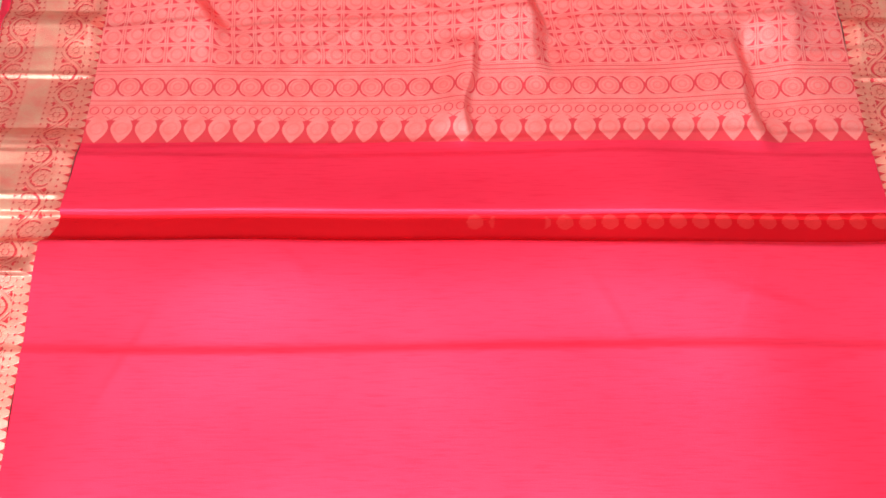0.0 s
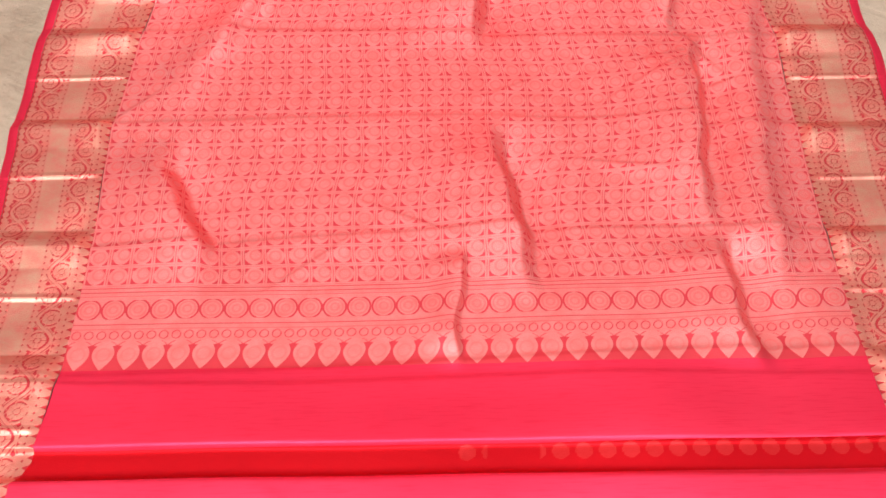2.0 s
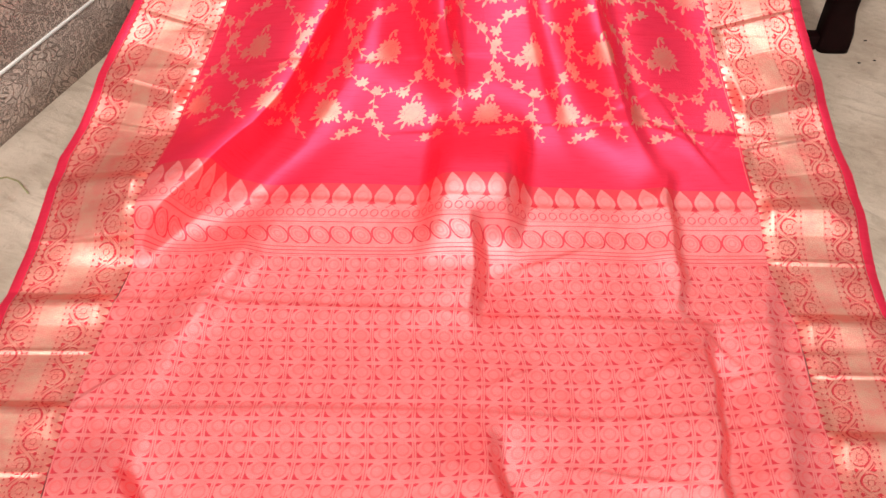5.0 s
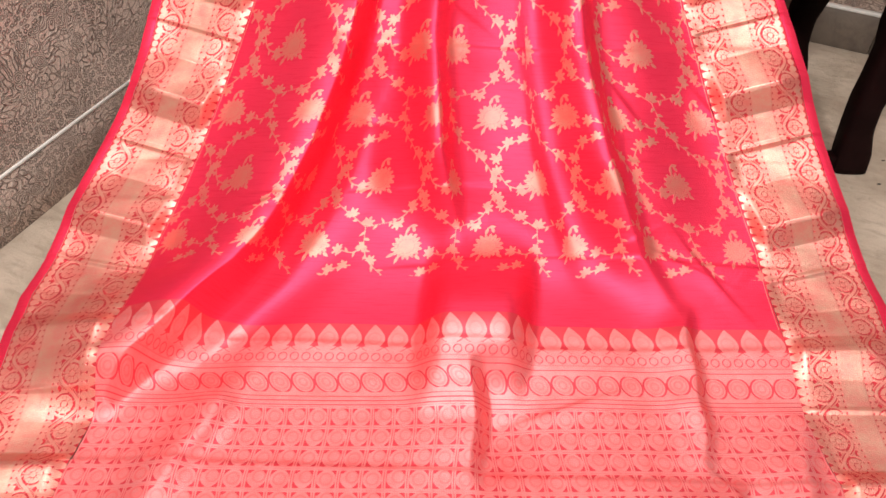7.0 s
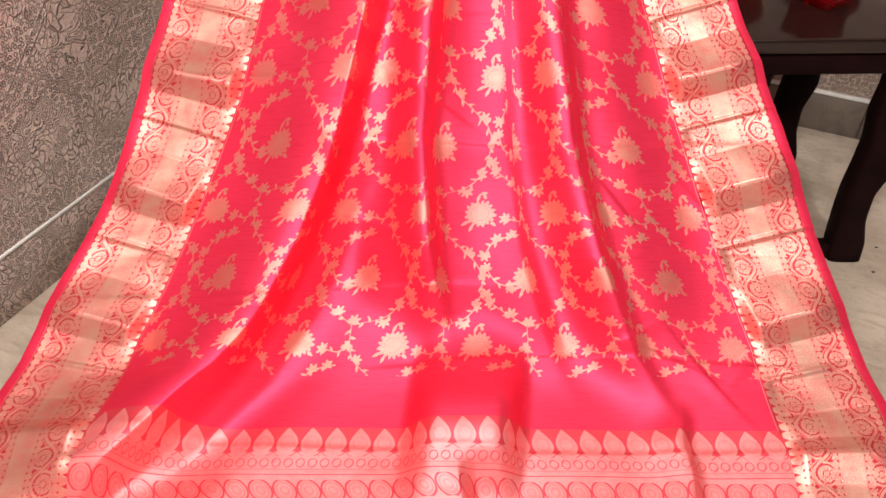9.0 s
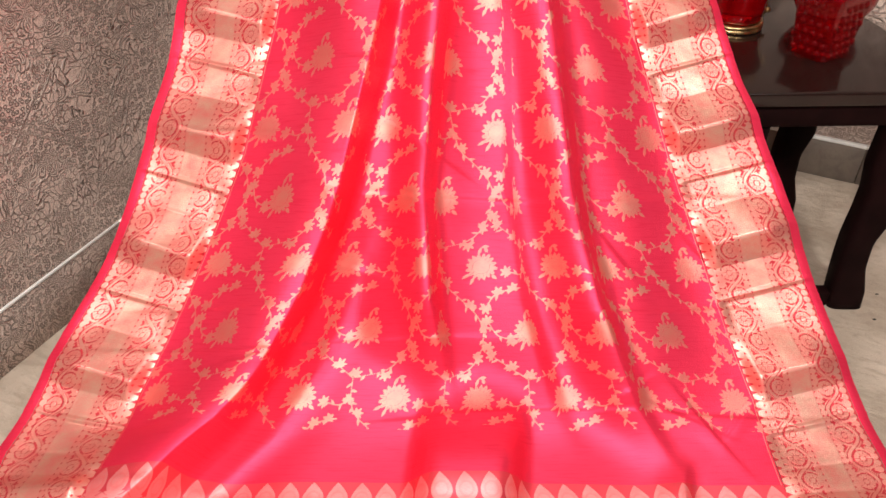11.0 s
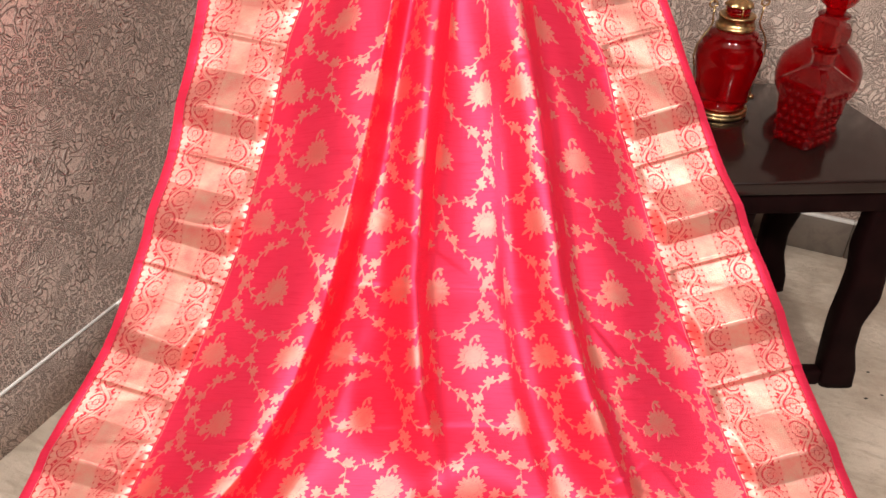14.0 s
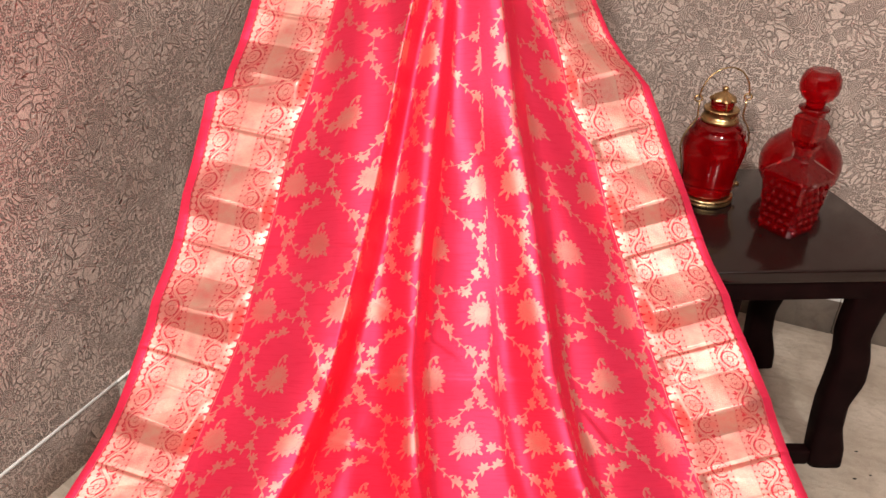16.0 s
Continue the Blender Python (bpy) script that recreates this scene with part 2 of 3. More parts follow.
room_slab("floor", (-0.12, -4.62, -0.1), (4.32, 0.12, 0.0), MAT_FLOOR, "rough beige-grey stone floor", "floor")


def skirting(name, pieces, frame_pose, label, material, deep, high, strip):
    """Skirting pieces along local x, with a white painted joint along the top."""
    base = new(name)
    base.matrix_world = frame_pose
    tagged(base, label, "baseboard", kind="structure")
    for a, b in zip(pieces, pieces[1:]):
        part("skirting_tile", box(bmesh.new(), (a + .0006, -deep, 0), (b - .0006, -.0005, high), .001, 1), material, base)
        lift = .0012 * math.sin(9 * a)
        part("white_joint", box(bmesh.new(), (a + .0006, -deep - .0015, high), (b - .0006, -.0005, high + strip + lift), .0008, 1), MAT_WHITE, base, "white painted joint strip")


skirting("baseboard_north", (0.0, 0.42, 1.115, 1.81, 2.5, 3.2, 4.2), ROOM, "dark stone skirting with white joint on top", MAT_SKIRT, .010, .080, .0065)
skirting("baseboard_west", (0.0, 0.3, 0.845, 1.39, 2.0, 2.7, 3.4, 4.5), ROOM @ pose(0, 0, 0, 0, 0, 90) @ Matrix.Diagonal((-1, 1, 1, 1)),
         "brown embossed skirting with thin white joint", MAT_WALL, .003, .0985, .0038)

# ---- the saree ----
# Its middle line as (y, z), from the floor in front of the eye up to where it hangs
PROFILE = np.array([(-1.2, .03), (-.5, .03), (.1, .04), (.28, .045), (.41, .034), (.55, .022), (.73, .016), (.86, .018), (.95, .030),
                    (1.05, .060), (1.16, .110), (1.275, .225), (1.35, .325), (1.45, .452), (1.548, .58), (1.70, .785), (1.86, 1.02), (2.0, 1.26)])


def smooth_line(knots, n=60):
    q = np.vstack([2 * knots[0] - knots[1], knots, 2 * knots[-1] - knots[-2]])
    u = np.linspace(0, 1, n, endpoint=False)[:, None]
    out = []
    for i in range(1, len(q) - 2):
        a, b, c, d = q[i - 1:i + 3]
        out.append(0.5 * (2 * b + (c - a) * u + (2 * a - 5 * b + 4 * c - d) * u ** 2 + (3 * b - a - 3 * c + d) * u ** 3))
    return np.vstack(out + [knots[-1:]])


LINE = smooth_line(PROFILE)
ARC = np.r_[0, np.cumsum(np.hypot(*np.diff(LINE, axis=0).T))]
ARC -= ARC[np.argmin(abs(LINE[:, 0]))]
TANGENT = np.gradient(LINE, axis=0)
TANGENT /= np.linalg.norm(TANGENT, axis=1)[:, None]


def curve(pairs):
    """A function of the length along the cloth, from (length, value) pairs."""
    p = np.array(pairs)
    return lambda s: np.interp(s, p[:, 0], p[:, 1])


IN_L = curve([(-.5, -.43), (.05, -.428), (.286, -.422), (.31, -.410), (.42, -.404), (.6, -.405), (.74, -.412), (.89, -.397), (.95, -.383), (1.05, -.365),
              (1.19, -.33), (1.34, -.27), (1.49, -.212), (1.64, -.178), (1.76, -.154), (1.80, -.138), (1.88, -.117), (1.965, -.096), (2.3, -.03)])
IN_R = curve([(-.5, .485), (.05, .482), (.42, .473), (.6, .475), (.73, .48), (.89, .48), (.965, .459), (1.06, .454), (1.19, .43), (1.35, .376),
              (1.5, .325), (1.65, .28), (1.745, .257), (1.806, .226), (1.887, .207), (1.97, .175), (2.3, .09)])
OUT_L = curve([(-.5, -.57), (.3, -.555), (.6, -.537), (.76, -.545), (.875, -.541), (.985, -.525), (1.115, -.506), (1.156, -.488), (1.27, -.44), (1.39, -.377),
               (1.43, -.366), (1.49, -.348), (1.62, -.315), (1.73, -.294), (1.822, -.279), (1.828, -.257), (1.894, -.239), (1.96, -.222), (2.3, -.12)])
OUT_R = curve([(-.5, .63), (.3, .622), (.6, .617), (.86, .62), (.93, .608), (1.04, .603), (1.117, .594), (1.17, .577), (1.3, .532), (1.4, .495), (1.47, .472),
               (1.6, .42), (1.69, .386), (1.79, .358), (1.844, .337), (1.88, .306), (1.92, .283), (1.97, .263), (2.3, .18)])


def step(v, a, b):
    t = np.clip((v - a) / (b - a), 0, 1)
    return t * t * (3 - 2 * t)


def crest(d, near, far):
    """A fold: gentle before its line (d < 0), steep behind it."""
    return np.where(d < 0, np.exp(-(d / near) ** 2), np.exp(-(d / far) ** 2))


def pinch(d):
    """A pinched crease: a slow rise, a sharp drop and a hollow behind it."""
    return .55 * crest(d, .075, .012) - .42 * crest(d - .024, .011, .045)


RIDGE_1 = curve([(.98, -.37), (1.008, -.35), (1.076, -.284), (1.14, -.225), (1.225, -.175), (1.318, -.131), (1.45, -.087), (1.6, -.052), (1.76, -.024), (1.86, -.007), (1.965, .015), (2.3, .05)])
RIDGE_2 = curve([(1.0, .07), (1.12, .06), (1.227, .036), (1.306, .02), (1.45, .010), (1.605, .021), (1.8, .039), (1.966, .049), (2.3, .07)])
RIDGE_3 = curve([(1.0, .37), (1.088, .327), (1.173, .273), (1.308, .224), (1.451, .189), (1.63, .166), (1.78, .14), (1.967, .113), (2.3, .1)])


def RIDGE_MID(s):
    """The soft pleat between the second and third folds."""
    return .45 * RIDGE_2(s) + .55 * RIDGE_3(s)


RNG = np.random.default_rng(7)
RIPPLES = [(RNG.uniform(2, 16), RNG.uniform(1, 9), RNG.uniform(0, 6.3), RNG.uniform(.4, 1)) for _ in range(14)]
WRINKLES = [(RNG.uniform(-1, 1), RNG.uniform(-.6, 1.6), RNG.uniform(-.4, .4), RNG.uniform(.03, .07)) for _ in range(60)]
FOLDS_L = (.25, .412, .574, .748, .895, 1.059, 1.202, 1.36, 1.503, 1.65, 1.822, 1.98, 2.13)
FOLDS_R = (.25, .405, .566, .727, .888, 1.05, 1.215, 1.385, 1.522, 1.658, 1.836, 1.99, 2.14)


def TUCK(x):
    """How the tuck wanders along its length."""
    return .0022 * np.sin(5.2 * x + 2.5) + .0012 * np.sin(13 * x)


def relief(x, s):
    """How far the silk stands off its middle surface, at x across and s along."""
    up = step(s, 1.02, 1.4)
    h = 0.060 * step(s, .95, 1.03) * crest(x - RIDGE_1(s), .11 + .01 * up, .013) + 0.026 * step(s, .98, 1.2) * crest(x - RIDGE_1(s), .11, .10)
    # the flank beside it falls into a hollow and rises again
    h = h - 0.018 * step(s, .96, 1.06) * (1 - step(s, 1.35, 1.6)) * crest(x - RIDGE_1(s) - .062, .03, .05)
    h = h + 0.022 * step(s, 1.14, 1.34) * crest(x - RIDGE_2(s), .045, .014) + 0.036 * step(s, 1.14, 1.34) * crest(x - RIDGE_2(s), .035, .11)
    h = h + 0.024 * step(s, 1.05, 1.3) * crest(x - RIDGE_3(s), .055, .016) + 0.036 * step(s, 1.05, 1.3) * crest(x - RIDGE_3(s), .04, .10)
    h = h + 0.012 * step(s, 1.2, 1.3) * (1 - step(s, 1.5, 1.75)) * crest(x - (RIDGE_2(s) - .06), .03, .03)
    h = h + 0.012 * step(s, 1.1, 1.25) * (1 - step(s, 1.5, 1.7)) * crest(x - RIDGE_MID(s), .04, .02)
    # softer pleats between the main ones
    mid = (IN_L(s) + IN_R(s)) / 2
    rel = (x - mid) / (IN_R(s) - IN_L(s))
    h = h + up * 0.0022 * np.sin(29 * rel + 3 * np.sin(3.1 * s)) + up * 0.0012 * np.sin(19 * rel + 31 * s)
    # a puffed mound where the pattern changes
    bow = x - .066 - .10 * (s - 1.06)
    h = h + 0.050 * np.exp(-(abs(bow) / .062) ** 6) * step(s, .95, 1.08) * (1 - step(s, 1.09, 1.24 - .5 * abs(bow)))
    h = h + 0.028 * pinch(x + .004 * np.sin(44 * s) - .060) * step(s, .86, .95) * (1 - step(s, 1.0, 1.05))
    # creases down the pallu
    w = x + .003 * np.sin(31 * s) + .002 * np.sin(83 * s + 1)
    h = h + 0.034 * pinch(w - np.interp(s, [.5, .546, .638, .732], [.11, .105, .096, .075]) + .004) * step(s, .47, .62) * (1 - step(s, .66, .76))
    h = h + 0.024 * pinch(w - np.interp(s, [.4, .425, .549], [.360, .356, .338]) + .006) * step(s, .385, .47) * (1 - step(s, .53, .58))
    h = h + 0.036 * pinch(w - np.interp(s, [.6, .649, .735, .881], [.338, .340, .346, .362]) + .006) * step(s, .56, .72) * (1 - step(s, .80, .91))
    h = h + 0.026 * pinch(w - np.interp(s, [.565, .681], [-.275, -.33]) + .006) * step(s, .49, .62) * (1 - step(s, .64, .74))
    h = h + 0.0105 * crest(w - np.interp(s, [.44, .541], [.026, .034]), .03, .006) * step(s, .40, .45) * (1 - step(s, .53, .56))
    h = h + 0.0165 * crest(w - .33, .03, .011) * step(s, .87, .99) * (1 - step(s, 1.06, 1.12))
    h = h + 0.0153 * crest(w + .275 - .45 * (s - .90), .04, .02) * step(s, .74, .9) * (1 - step(s, .97, 1.03))
    h = h + 0.0117 * crest(w - .43 - .1 * (s - .8), .05, .02) * step(s, .45, .6) * (1 - step(s, .9, 1.0))
    # fold lines left by storage, right across
    for k, line in enumerate(FOLDS_L[1:6]):
        h = h + 0.0020 * crest(s - line - .010 * np.sin(4 * x + k), .03, .005)
    for k, line in enumerate((1.16, 1.255, 1.30, 1.44, 1.60, 1.72)):
        h = h + 0.0017 * crest(s - line - .02 * (x - .1) - .008 * np.sin(9 * x + k), .02, .004) * step(np.sin(7 * x + 2.3 * k), -.6, .2)
    # the tuck: a raised fold edge with a trench behind it
    wave = TUCK(x)
    h = h + 0.010 * crest(s - .284 - wave, .09, .0055) + 0.006 * crest(-(s - .324 - .5 * wave), .05, .004)
    h = h + 0.0022 * crest(s - .172 - .004 * np.sin(6 * x), .05, .006) + 0.0018 * crest(s - .392 - .003 * np.sin(9 * x), .03, .004)
    for a, b, c, d in RIPPLES:
        h = h + d * 0.0011 * np.sin(a * x * 1.6 + b * s * 1.5 + c) * (.8 + .2 * step(s, .4, .9))
    # soft rolling of the plain silk
    h = h + .0030 * (1 - step(s, .36, .44)) * (np.sin(9.5 * x + 4 * s + 1.2) * np.sin(7 * s + 3 * x) + .5 * np.sin(23 * x - 9 * s) * np.sin(13 * s + 2))
    for x0, s0, slope, size in WRINKLES:
        along = (x - x0 * .5) * np.cos(slope * 3) + (s - s0) * np.sin(slope * 3)
        across = -(x - x0 * .5) * np.sin(slope * 3) + (s - s0) * np.cos(slope * 3)
        h = h + (.0004 + .0014 * step(s, .42, .6)) * np.exp(-(along / size) ** 2) * crest(across, .012, .004)
    return h


def zigzag(s, folds):
    """Accordion creases of the stiff borders: rising to each fold line, dropping behind it."""
    h = np.zeros_like(s)
    for a, b in zip(folds, folds[1:]):
        t = (s - a) / (b - a)
        inside = (t >= 0) & (t < 1)
        flat = np.interp(t, [0, .03, .12, .54, .56, .80, .97, 1], [1, .85, -.25, -.05, .08, .38, .98, 1])
        hung = np.interp(t, [0, .02, .30, .32, .56, .58, .80, .97, 1], [1, .92, -.10, -.08, -.22, -.12, .10, .95, 1])
        up = step(s, .98, 1.15)
        shape = flat * (1 - up) + hung * up + .14 * np.maximum(0, 1 - abs(t - .57) / .03)
        h = h + np.where(inside, shape, 0)
    return h


def settle(x, s, h):
    """Places on the surface: x across, s along, h off it."""
    y, z = np.interp(s, ARC, LINE[:, 0]), np.interp(s, ARC, LINE[:, 1])
    ty, tz = np.interp(s, ARC, TANGENT[:, 0]), np.interp(s, ARC, TANGENT[:, 1])
    return np.stack([x, y - tz * h, np.maximum(z + ty * h, 0.003)], axis=-1)


WIDTH = 0.885


def centre_grid(s_values, pitch):
    """Rows across the saree between its borders, evenly spaced along the folded cloth itself."""
    fine = np.linspace(0, 1, 1400)[None, :]
    s = s_values[:, None]
    x = IN_L(s) + (IN_R(s) - IN_L(s)) * fine
    h = relief(x, s + 0 * x)
    d = np.hypot(np.diff(x, axis=1), np.diff(h, axis=1))
    spare = np.maximum(WIDTH - d.sum(axis=1, keepdims=True), 0)
    xm = (x[:, 1:] + x[:, :-1]) / 2
    for ridge, behind, share in ((RIDGE_1, .016, .16), (RIDGE_2, .009, .31), (RIDGE_MID, .012, .20), (RIDGE_3, .012, .33)):
        # cloth tucked out of sight in the flank of each main fold
        g = np.exp(-((xm - ridge(s) - behind) / .006) ** 2) * step(s, 1.0, 1.2) + 1e-9
        even = 1 - step(s, 1.0, 1.2)
        g = g / g.sum(axis=1, keepdims=True) * (1 - even) + even / g.shape[1]
        d = d + spare * share * g
    length = np.concatenate([np.zeros((len(s_values), 1)), np.cumsum(d, axis=1)], axis=1)
    length *= WIDTH / length[:, -1:]
    u = np.linspace(0, WIDTH, int(WIDTH / pitch) + 1)
    xs = np.stack([np.interp(u, length[i], x[i]) for i in range(len(s_values))])
    ss = np.repeat(s, len(u), axis=1)
    squeeze = np.gradient(xs, axis=1) / (u[1] - u[0])
    return settle(xs, ss, relief(xs, ss)), np.repeat(u[None, :], len(s_values), axis=0), ss, squeeze


def sheet(name, places, u, s, material, parent, fields=None, label="", flip=False):
    """One woven panel from a grid of places, with its weave coordinates and thread fields."""
    rows, cols = u.shape
    mesh = bpy.data.meshes.new(name)
    at = np.arange(rows * cols).reshape(rows, cols)
    quads = np.stack([at[:-1, :-1], at[:-1, 1:], at[1:, 1:], at[1:, :-1]], axis=-1).reshape(-1, 4)
    if flip:
        quads = quads[:, ::-1]
    mesh.vertices.add(rows * cols), mesh.loops.add(quads.size), mesh.polygons.add(len(quads))
    mesh.vertices.foreach_set("co", np.ascontiguousarray(places, dtype=np.float32).ravel())
    mesh.loops.foreach_set("vertex_index", quads.astype(np.int32).ravel())
    mesh.polygons.foreach_set("loop_start", np.arange(0, quads.size, 4, dtype=np.int32))
    mesh.polygons.foreach_set("use_smooth", np.ones(len(quads), dtype=bool))
    mesh.update(calc_edges=True)
    uv = mesh.uv_layers.new(name="UVMap")
    flat = np.stack([u.ravel(), s.ravel()], axis=-1)[quads.ravel()]
    uv.data.foreach_set("uv", flat.astype(np.float32).ravel())
    for key, value in (fields or {}).items():
        mesh.attributes.new(key, "FLOAT", "POINT").data.foreach_set("value", value.astype(np.float32).ravel())
    mesh.materials.append(material)
    ob = new(name, mesh)
    ob.parent = parent
    return tagged(ob, label)


def wrap(v, period):
    return (v / period - np.floor(v / period) - .5) * period


def disc(px, py, r):
    return r - np.hypot(px, py)


def ring(px, py, r, half):
    return half - abs(np.hypot(px, py) - r)


def petals(px, py, r, count, turn=0.0, depth=.35):
    a = np.arctan2(py, px) + turn
    return r * (1 - depth + depth * abs(np.cos(count * a / 2)) ** .8) - np.hypot(px, py)


def leaf(px, py, x0, y0, turn, long, wide):
    """A pointed leaf from (x0, y0) along turn."""
    c, n = math.cos(turn), math.sin(turn)
    a, b = (px - x0) * c + (py - y0) * n, -(px - x0) * n + (py - y0) * c
    t = np.clip(a / long, 0, 1)
    return np.minimum(wide * np.sin(math.pi * t ** .75) - abs(b), np.minimum(a, long - a))


def join(*fields):
    out = fields[0]
    for f in fields[1:]:
        out = np.maximum(out, f)
    return out


CELL = WIDTH / 32


def pallu_field(u, s):
    """Woven gold of the pallu: leaf row, disc row, roundels in a lattice, and the same rows again at its far end."""
    px = wrap(u, CELL)
    lo, hi = .411, 1.082
    d = np.minimum(s - lo, hi - s)                     # depth from the nearer end
    tip = np.clip(d / .036, 0, 1)
    swell = np.sin(np.pi * np.clip(tip, 0, 1) ** 1.2) ** .8
    leafrow = np.minimum(.445 * CELL * swell - abs(px), d - .0005)
    sc = wrap(u, CELL / 2)
    dots = np.minimum(abs(np.hypot(sc, d - .043) - .0048) - .0007, abs(d - .0505) - .0006)
    band1 = np.minimum(d - .0300, dots)
    band2 = np.minimum(abs(wrap(d - .054, .0052)) - .0006, d - .053)
    c = np.hypot(px, (d - .0755))
    discs = join(.0118 - c, c - .0139, np.minimum(abs(d - .0755) - .0125, 1))
    start = .106
    rows = s - (lo + start)
    pitch, cell = (hi - lo - 2 * start) / 18, WIDTH / 34
    gx, gy = wrap(u, cell), wrap(rows, pitch)
    odd = (np.floor(u / cell) + np.floor(rows / pitch)) % 2
    r = np.hypot(gx, gy)
    lattice = join(np.minimum(.0024 - (cell / 2 - abs(gx)), cell / 2 - abs(gx) - .0003), np.minimum(.0024 - (pitch / 2 - abs(gy)), pitch / 2 - abs(gy) - .0003))
    ax, ay = gx - .0030, gy - .0026
    small = join(.0103 - np.hypot(gx - .0005, gy - .0004), leaf(gx, gy, -.002, -.002, 2.3, .0125, .0026))
    field = join(lattice, np.where(odd > .5, .0107 - r, small))
    out = np.where(d < .036, join(leafrow, np.minimum(band1, abs(np.hypot(px, d - .019) - .0175) - .0006)), np.where(d < .0525, band1, np.where(d < .0585, band2, np.where(d < .0925, discs, np.where(d < start, band2, field)))))
    shade = np.where(d < .036, .6 + .4 * step(abs(np.hypot(px, d - .019) - .0075), .0004, .0016),
                     np.where((d > .0585) & (d < .0925), .35 + .65 * step(abs(c - .0092), .0004, .0014) * step(abs(c - .0045), .0004, .0014),
                              np.where(d > start, .30 + .70 * step(abs(np.where(odd > .5, r, np.hypot(ax, ay)) - .0066), .0004, .0014), .85)))
    return out * 1000, shade


# One repeat of the floral trellis; (0, 0) is its first large flower, the second hangs half a repeat lower
TILE_U, TILE_S = .1192, .167
FLOWERS = ((0, 0), (.0596, -.0835))
VINES = (
    ((0, -.0604), (.006, -.089), (.0156, -.107), (.035, -.124), (.0556, -.1457), (.062, -.170), (.055, -.199), (.038, -.217), (0, -.2274)),
    ((0, -.0604), (-.022, -.046), (-.046, -.030)),
    ((.005, -.085), (-.008, -.094), (-.026, -.0906)),
    ((-.008, -.111), (-.022, -.113), (-.040, -.120), (-.050, -.133)),
    ((-.050, -.155), (-.040, -.170), (-.024, -.176)),
)
# small blossoms: place and the way that each opens
SPRAYS = ((-.047, -.029, 2.6), (-.021, -.044, 1.9), (.002, -.055, 1.3), (.054, -.200, .5), (.066, -.186, 1.0), (.040, -.222, -1.4), (.003, -.086, -2.2),
          (-.028, -.0905, 2.8), (.017, -.104, 1.0), (-.018, -.112, 1.8), (-.036, -.117, 2.0), (-.052, -.136, -2.1), (-.051, -.152, 1.8), (-.024, -.176, -.3), (.048, -.133, .9), (.062, -.160, -.2))


def blossom(px, py, x0, y0, way, r):
    """A small flower seen from the side: a fan of pointed petals."""
    gx, gy = px - x0, py - y0
    a = (np.arctan2(gy, gx) - way + np.pi) % (2 * np.pi) - np.pi
    reach = r * np.where(abs(a) < 1.9, .45 + .67 * abs(np.cos(3.4 * a)) ** 1.2, .34)
    return reach - np.hypot(gx, gy)


def repeat_field():
    """The woven repeat on a fine raster that wraps round at its edges."""
    plant = random.Random(5)
    nx, ny = 240, 336
    gu, gs = np.meshgrid(np.arange(nx) * TILE_U / nx, np.arange(ny) * TILE_S / ny)
    out = np.full(gu.shape, -1.0)

    def around(x0, y0):
        return wrap(gu - x0 + TILE_U / 2, TILE_U), wrap(gs - y0 + TILE_S / 2, TILE_S)

    for vine in VINES:
        path = smooth_line(np.array(vine), 14)
        run = np.r_[0, np.cumsum(np.hypot(*np.diff(path, axis=0).T))]
        for x, y in path:
            px, py = around(x, y)
            out = np.maximum(out, .0010 - np.hypot(px, py))
        for k, along in enumerate(np.arange(.005, run[-1], .0082)):
            i = min(int(np.searchsorted(run, along)), len(path) - 2)
            way = math.atan2(path[i + 1, 1] - path[i, 1], path[i + 1, 0] - path[i, 0])
            px, py = around(*path[i])
            out = np.maximum(out, leaf(px, py, 0, 0, way + (1 if k % 2 else -1) * plant.uniform(.6, 1.15), plant.uniform(.0065, .0105), plant.uniform(.0013, .0019)))
    for x, y, way in SPRAYS:
        px, py = around(x, y)
        r = plant.uniform(.0066, .0084)
        out = np.maximum(out, blossom(px, py, 0, 0, way, r))
        for side in (-1, 1):
            out = np.maximum(out, leaf(px, py, 0, 0, way + side * 2.2, .0075, .0014))
    for x, y in FLOWERS:
        px, py = around(x, y)
        a, g = np.arctan2(py, px), np.hypot(px * .90, py * 1.02)
        r = .0178 * (.70 + .34 * abs(np.cos(8 * a + .9)) ** .8) * (1 + .04 * np.cos(5 * a + .6))
        veins = np.where(g > .0105, g * abs(np.sin(8 * a + .9)) / 8 - .00025, abs(g - .0095) - .00025)
        out = np.maximum(out, np.minimum(r - g, veins))
        for lx, ly, way, long in ((-.005, .016, 1.3, .011), (-.002, .026, .1, .010), (.006, .019, 2.2, .008), (-.014, -.010, 3.7, .012), (-.008, -.014, 4.3, .011), (.013, -.011, -.6, .010)):
            out = np.maximum(out, leaf(px, py, lx, ly, way, long, .0022))
    return out


REPEAT = repeat_field()


def trellis_field(u, s):
    """The floral trellis over the whole panel, read from its repeat."""
    ny, nx = REPEAT.shape
    fu = (u - .0861 + .0015 * np.sin(23 * s)) / TILE_U * nx
    fs = (s - 1.437 + .0015 * np.sin(17 * u)) / TILE_S * ny
    iu, is_ = np.floor(fu).astype(int), np.floor(fs).astype(int)
    au, as_ = fu - iu, fs - is_
    low = REPEAT[is_ % ny, iu % nx] * (1 - au) + REPEAT[is_ % ny, (iu + 1) % nx] * au
    high = REPEAT[(is_ + 1) % ny, iu % nx] * (1 - au) + REPEAT[(is_ + 1) % ny, (iu + 1) % nx] * au
    out = np.where(s < 1.147, -1, low * (1 - as_) + high * as_)
    return np.maximum(out, .0007 - abs(np.minimum(u, WIDTH - u) - .0022)) * 1000


BORDER_W = 0.118


